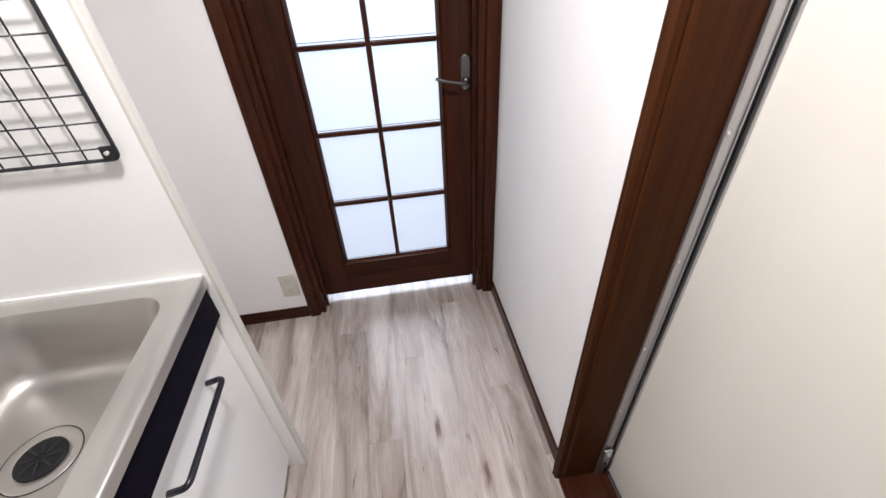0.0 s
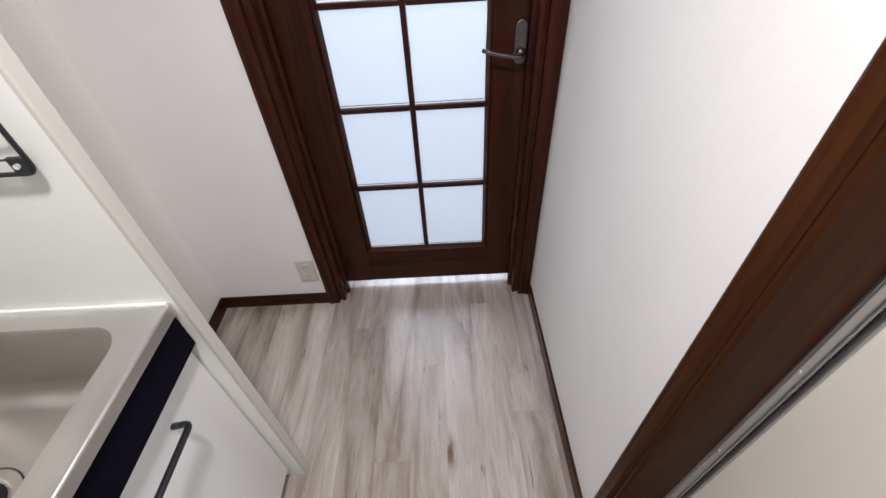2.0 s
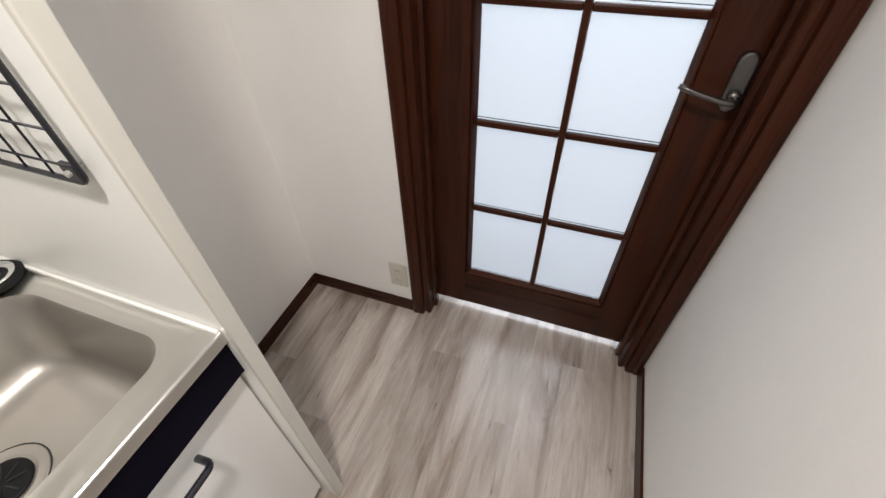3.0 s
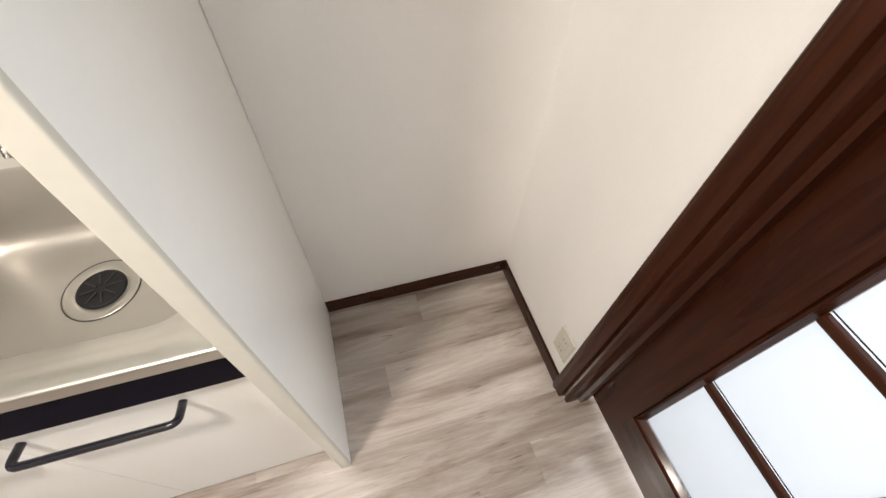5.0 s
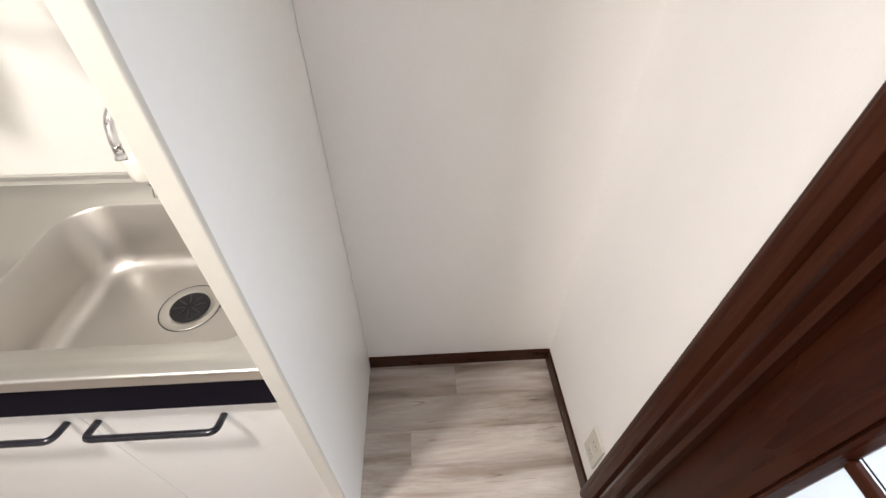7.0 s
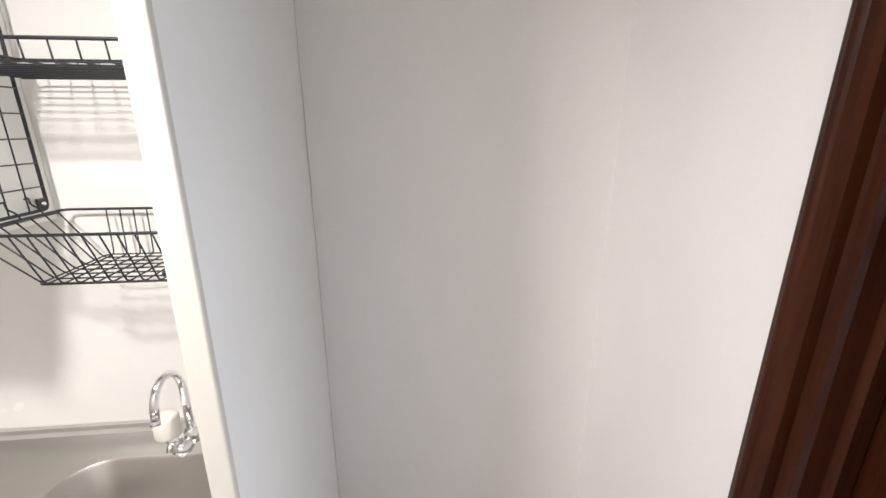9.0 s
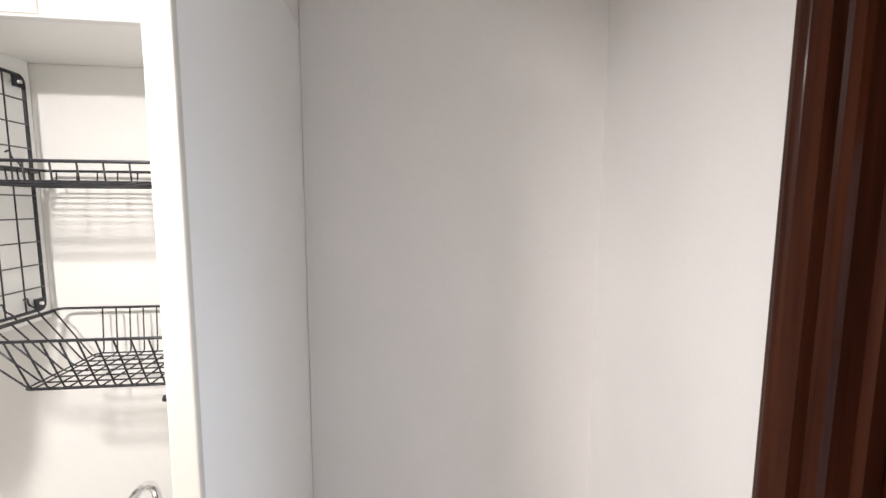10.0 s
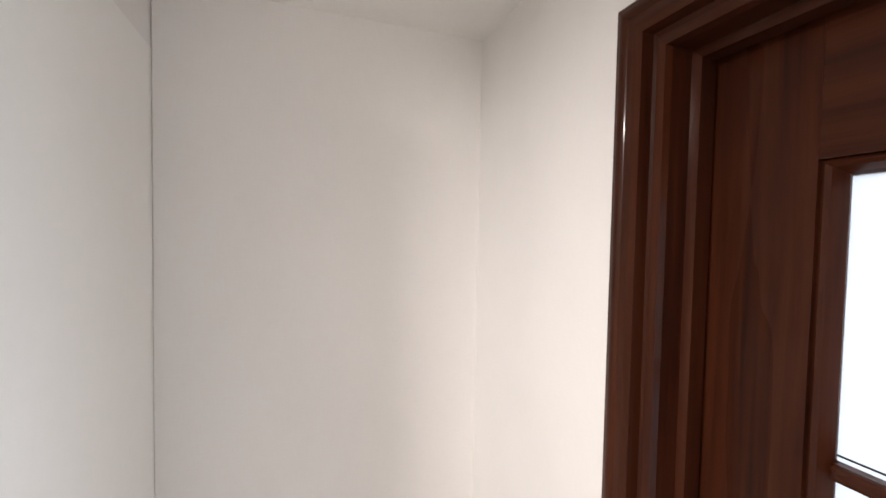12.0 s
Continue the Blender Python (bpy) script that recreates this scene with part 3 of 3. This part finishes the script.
# tap
tap = thing("tap", "chrome wall tap with a gooseneck and white plastic knob", "tap")
TX, TY, TZ = -1.155, -0.908, 0.904
part("flange", lathe([(0.027, KB + 0.0005), (0.027, KB + 0.006), (0.018, KB + 0.016), (0.013, KB + 0.02)], 0, TY - 0.012, TZ, 32, "x"), CHROME, tap)
part("body", lathe([(0.0135, KB + 0.018), (0.0135, KB + 0.11), (0.018, KB + 0.125), (0.018, KB + 0.20), (0.012, KB + 0.215)], 0, TY - 0.012, TZ, 28, "x"), CHROME, tap)
part("collar", lathe([(0.013, TZ), (0.0145, TZ + 0.012), (0.0145, TZ + 0.028), (0.010, TZ + 0.036)], TX, TY, 0, 28), CHROME, tap)
neck = [Vector((TX, TY, TZ + 0.02)), Vector((TX, TY, TZ + 0.09))]
for k in range(0, 17):
    a = math.pi * 0.92 * k / 16
    neck.append(Vector((TX + 0.038 * (1 - math.cos(a)), TY - 0.005 * (1 - math.cos(a)), TZ + 0.125 + 0.050 * math.sin(a))))
neck.append(neck[-1] + Vector((0.004, -0.001, -0.026)))
spout = part("spout", tube(neck, 0.0075, 14), CHROME, tap)
part("nozzle", tube([neck[-1], neck[-1] + Vector((0.003, 0, -0.008))], 0.0088, 14), CHROME, spout)
knob = lathe([(0.018, 0.0), (0.0225, 0.002), (0.0235, 0.006), (0.0235, 0.042), (0.0215, 0.046), (0.010, 0.0475)], KB + 0.203, TY - 0.030, TZ + 0.034, 24)
part("knob", knob, PLASTIC, tap, "white plastic knob")
part("stem", tube([(KB + 0.195, TY - 0.018, TZ + 0.006), (KB + 0.205, TY - 0.034, TZ + 0.034)], 0.010, 12), CHROME, tap)
part("valve", tube([(KB + 0.18, TY - 0.040, TZ + 0.01), (KB + 0.175, TY - 0.055, TZ - 0.028)], 0.006, 12), CHROME, tap)

# ---- wire grids and baskets ----
def rack_loop(u0, u1, v0, v1, r, at):
    pts = []
    for x, y in rounded_rect(u0, u1, v0, v1, (r,) * 4, 6):
        pts.append(at(x, y))
    return pts


def wire_grid(label, at, u0, u1, v0, v1, cols, rows, off, shift=0.0):
    g = thing("wire_grid", label, "wire rack", "kitchen wire grids")
    part("rim", tube(rack_loop(u0, u1, v0, v1, 0.012, at), 0.0032, 8, True), BLACK, g)
    for k in range(1, cols):
        u = u1 - (u1 - u0) * (k + 0.4 * shift) / cols
        part("wire", tube([at(u, v0), at(u, v1)], 0.0014, 6), BLACK, g)
    for k in range(1, rows + int(2 * shift)):
        v = v0 + (v1 - v0) * (k - shift) / rows
        part("wire", tube([at(u0, v, 0.002), at(u1, v, 0.002)], 0.0014, 6), BLACK, g)
    for u, v in ((u0 + 0.013, v0 + 0.013), (u1 - 0.013, v0 + 0.013), (u0 + 0.013, v1 - 0.013), (u1 - 0.013, v1 - 0.013)):
        bm = bmesh.new()
        c = [at(u + a, v + b, d) for d in (-0.002, 0.003) for a, b in ((-0.010, -0.010), (0.010, -0.010), (0.010, 0.010), (-0.010, 0.010))]
        vs = [bm.verts.new(p) for p in c]
        for q in ((0, 1, 2, 3), (7, 6, 5, 4), (0, 4, 5, 1), (1, 5, 6, 2), (2, 6, 7, 3), (3, 7, 4, 0)):
            bm.faces.new([vs[i] for i in q])
        bmesh.ops.recalc_face_normals(bm, faces=bm.faces[:])
        tab = part("tab", bm, BLACK, g)
        part("screw", tube([at(u, v, 0.007), at(u, v, -off)], 0.0035, 10), CHROME, tab)
    return g


GOFF = 0.012
wire_grid("black coated wire grid screwed to the white board", lambda u, v, d=0.0: Vector((u, PY0 - GOFF - d, v)), -1.246, -0.829, 1.083, 1.498, 10, 10, GOFF, 0.5)
UY = -1.190      # side of the wall unit that carries the second grid
unit = thing("wall_unit", "white wall-hung kitchen unit with a wire grid on its side", "wall unit")
part("side_panel", box(KB + 0.002, -0.98, UY - 0.018, UY, 1.335, CEILZ - 0.002, 0.001), PANEL, unit)
part("side_panel", box(KB + 0.002, -0.98, -1.88, -1.862, 1.335, CEILZ - 0.002, 0.001), PANEL, unit)
part("bottom_panel", box(KB + 0.002, -0.999, -1.861, UY - 0.0185, 1.335, 1.353), PANEL, unit)
for a, b in ((-1.861, -1.536), (-1.534, UY - 0.0185)):
    part("door", box(-0.998, -0.98, a, b, 1.354, CEILZ - 0.004, 0.0015), KDOOR, unit)
wire_grid("black coated wire grid on the side of the wall unit", lambda u, v, d=0.0: Vector((u, UY + GOFF + d, v)), -1.302, -1.0, 1.361, 1.815, 7, 10, GOFF)
# overhead cabinet above the sink
over = thing("overhead_cabinet", "white overhead kitchen cabinet with a flat front", "cabinet")
part("body", box(KB + 0.002, -1.118, UY + 0.002, PY0 - 0.002, 1.850, 1.945), PANEL, over)
front = part("front", box(-1.117, -1.10, UY + 0.004, PY0 - 0.004, 1.847, 1.948, 0.002), KDOOR, over)
part("plate_joint", box(-1.1, -1.0994, -1.0625, -0.9905, 1.8505, 1.8925), IVORY, front)
part("switch_plate", box(-1.0993, -1.0978, -1.061, -0.992, 1.852, 1.891, 0.0006), KDOOR, front)
part("filler", box(KB + 0.002, -1.17, UY + 0.002, PY0 - 0.002, 1.9452, CEILZ - 0.002), PANEL, over)


def basket(label, z, tall, ins, x0, x1, y0, y1, ny, nx, hooks):
    """Wire basket: rim, splayed side wires and a mesh floor, hung by hooks. ins: how far x0, x1, y0, y1 lean in."""
    b = thing("wire_basket", label, "wire basket", "hanging wire baskets")
    ix0, ix1, iy0, iy1 = ins
    top = [Vector((p[0], p[1], z)) for p in rounded_rect(x0, x1, y0, y1, (0.014,) * 4, 4)]
    part("rim", tube(top, 0.0027, 8, True), BLACK, b)
    low = [Vector((p[0], p[1], z - tall)) for p in rounded_rect(x0 + ix0, x1 - ix1, y0 + iy0, y1 - iy1, (0.012,) * 4, 4)]
    part("rim", tube(low, 0.0016, 6, True), BLACK, b)
    for k in range(ny):
        y = yi = y0 + iy0 + (y1 - y0 - iy0 - iy1) * (k + 0.5) / ny
        pts = [(x0, y, z), (x0 + ix0, yi, z - tall), (x1 - ix1, yi, z - tall), (x1, y, z)]
        part("wire", tube(rounded(pts, min(0.010, tall * 0.12), 3), 0.0015, 6), BLACK, b)
    for k in range(nx):
        x = x0 + (x1 - x0) * (k + 0.5) / nx
        xi = x0 + ix0 + (x1 - x0 - ix0 - ix1) * (k + 0.5) / nx
        pts = [(x, y0, z), (xi, y0 + iy0, z - tall - 0.003), (xi, y1 - iy1, z - tall - 0.003), (x, y1, z)]
        part("wire", tube(rounded(pts, min(0.010, tall * 0.12), 3), 0.0015, 6), BLACK, b)
    for x in hooks:
        part("hook", tube(rounded([(x, y0, z), (x, y0 - 0.006, z + 0.012), (x + 0.006, UY + 0.017, z + 0.020), (x + 0.006, UY + 0.016, z + 0.034), (x + 0.006, UY + 0.008, z + 0.030)], 0.005, 4), 0.0016, 6), BLACK, b)
    part("rim", tube([(x0 + 0.01, y0 - 0.006, z - 0.004), (x1 - 0.01, y0 - 0.006, z - 0.004)], 0.0026, 8), BLACK, b)
    return b


basket("black wire basket hooked onto the wall unit's grid", 1.357, 0.096, (0.006, 0.040, 0.068, 0.022), -1.312, -1.090, UY + 0.031, UY + 0.410, 11, 7, (-1.265, -1.215, -1.13))
basket("shallow black wire shelf hooked onto the wall unit's grid", 1.637, 0.030, (0.003,) * 4, -1.308, -1.090, UY + 0.030, UY + 0.410, 10, 9, (-1.26, -1.14))

# ---- small fixtures ----
outlet = thing("outlet", "white double wall outlet plate above the baseboard", "outlet")
part("plate", box(-0.922, -0.853, -0.0075, -0.0005, 0.135, 0.252, 0.003, 3), IVORY, outlet)
for z in (0.168, 0.219):
    s = part("socket", box(-0.904, -0.871, -0.0095, -0.0073, z - 0.017, z + 0.017, 0.001), IVORY, outlet)
    for dx in (-0.006, 0.006):
        part("slot", box(-0.8875 + dx - 0.001, -0.8875 + dx + 0.001, -0.0098, -0.009, z - 0.004, z + 0.004), SLOT, s)
clamp = thing("ceiling_lamp", "round white ceiling lamp in the corridor", "lamp", at=(LAMP_X, LAMP_Y, CEILZ))
part("base", lathe([(0.1, -0.001), (0.1, -0.03), (0.092, -0.04)], 0, 0, 0, 40), PLASTIC, clamp)

# ---- vinyl planks ----
PW, PL = 0.114, 1.2
PLX0 = -1.386
OFFS = [0.10, -0.35, -0.78, -0.51, -0.913, -1.074, -0.15, -0.66, -0.33, -0.95, -0.05, -0.52, -0.8]
plank_mesh = {}


def plank(x0, x1, y0, y1):
    key = (round(x1 - x0, 4), round(y1 - y0, 4))
    if key not in plank_mesh:
        bm = box(0, key[0], 0, key[1], -0.004, 0.0, 0.00025, 1)
        me = bpy.data.meshes.new("plank")
        bm.to_mesh(me)
        bm.free()
        me.materials.append(PLANK)
        plank_mesh[key] = me
    ob = new("plank", plank_mesh[key])
    ob.location = (x0, y0, 0)
    ob.parent = bpy.data.objects["floor"]


GAP = 0.0001
col = 0
x = PLX0
while x < 0.13:
    off = OFFS[col % len(OFFS)]
    lo, hi = max(x, KB), min(x + PW, 0.13)
    y = off - 6 * PL
    while y < FAR:
        a, b = max(y, BACK), min(y + PL, FAR)
        if b - a > 0.01 and hi - lo > 0.01:
            plank(lo + GAP, hi - GAP, a + GAP, b - GAP)
        y += PL
    x += PW
    col += 1
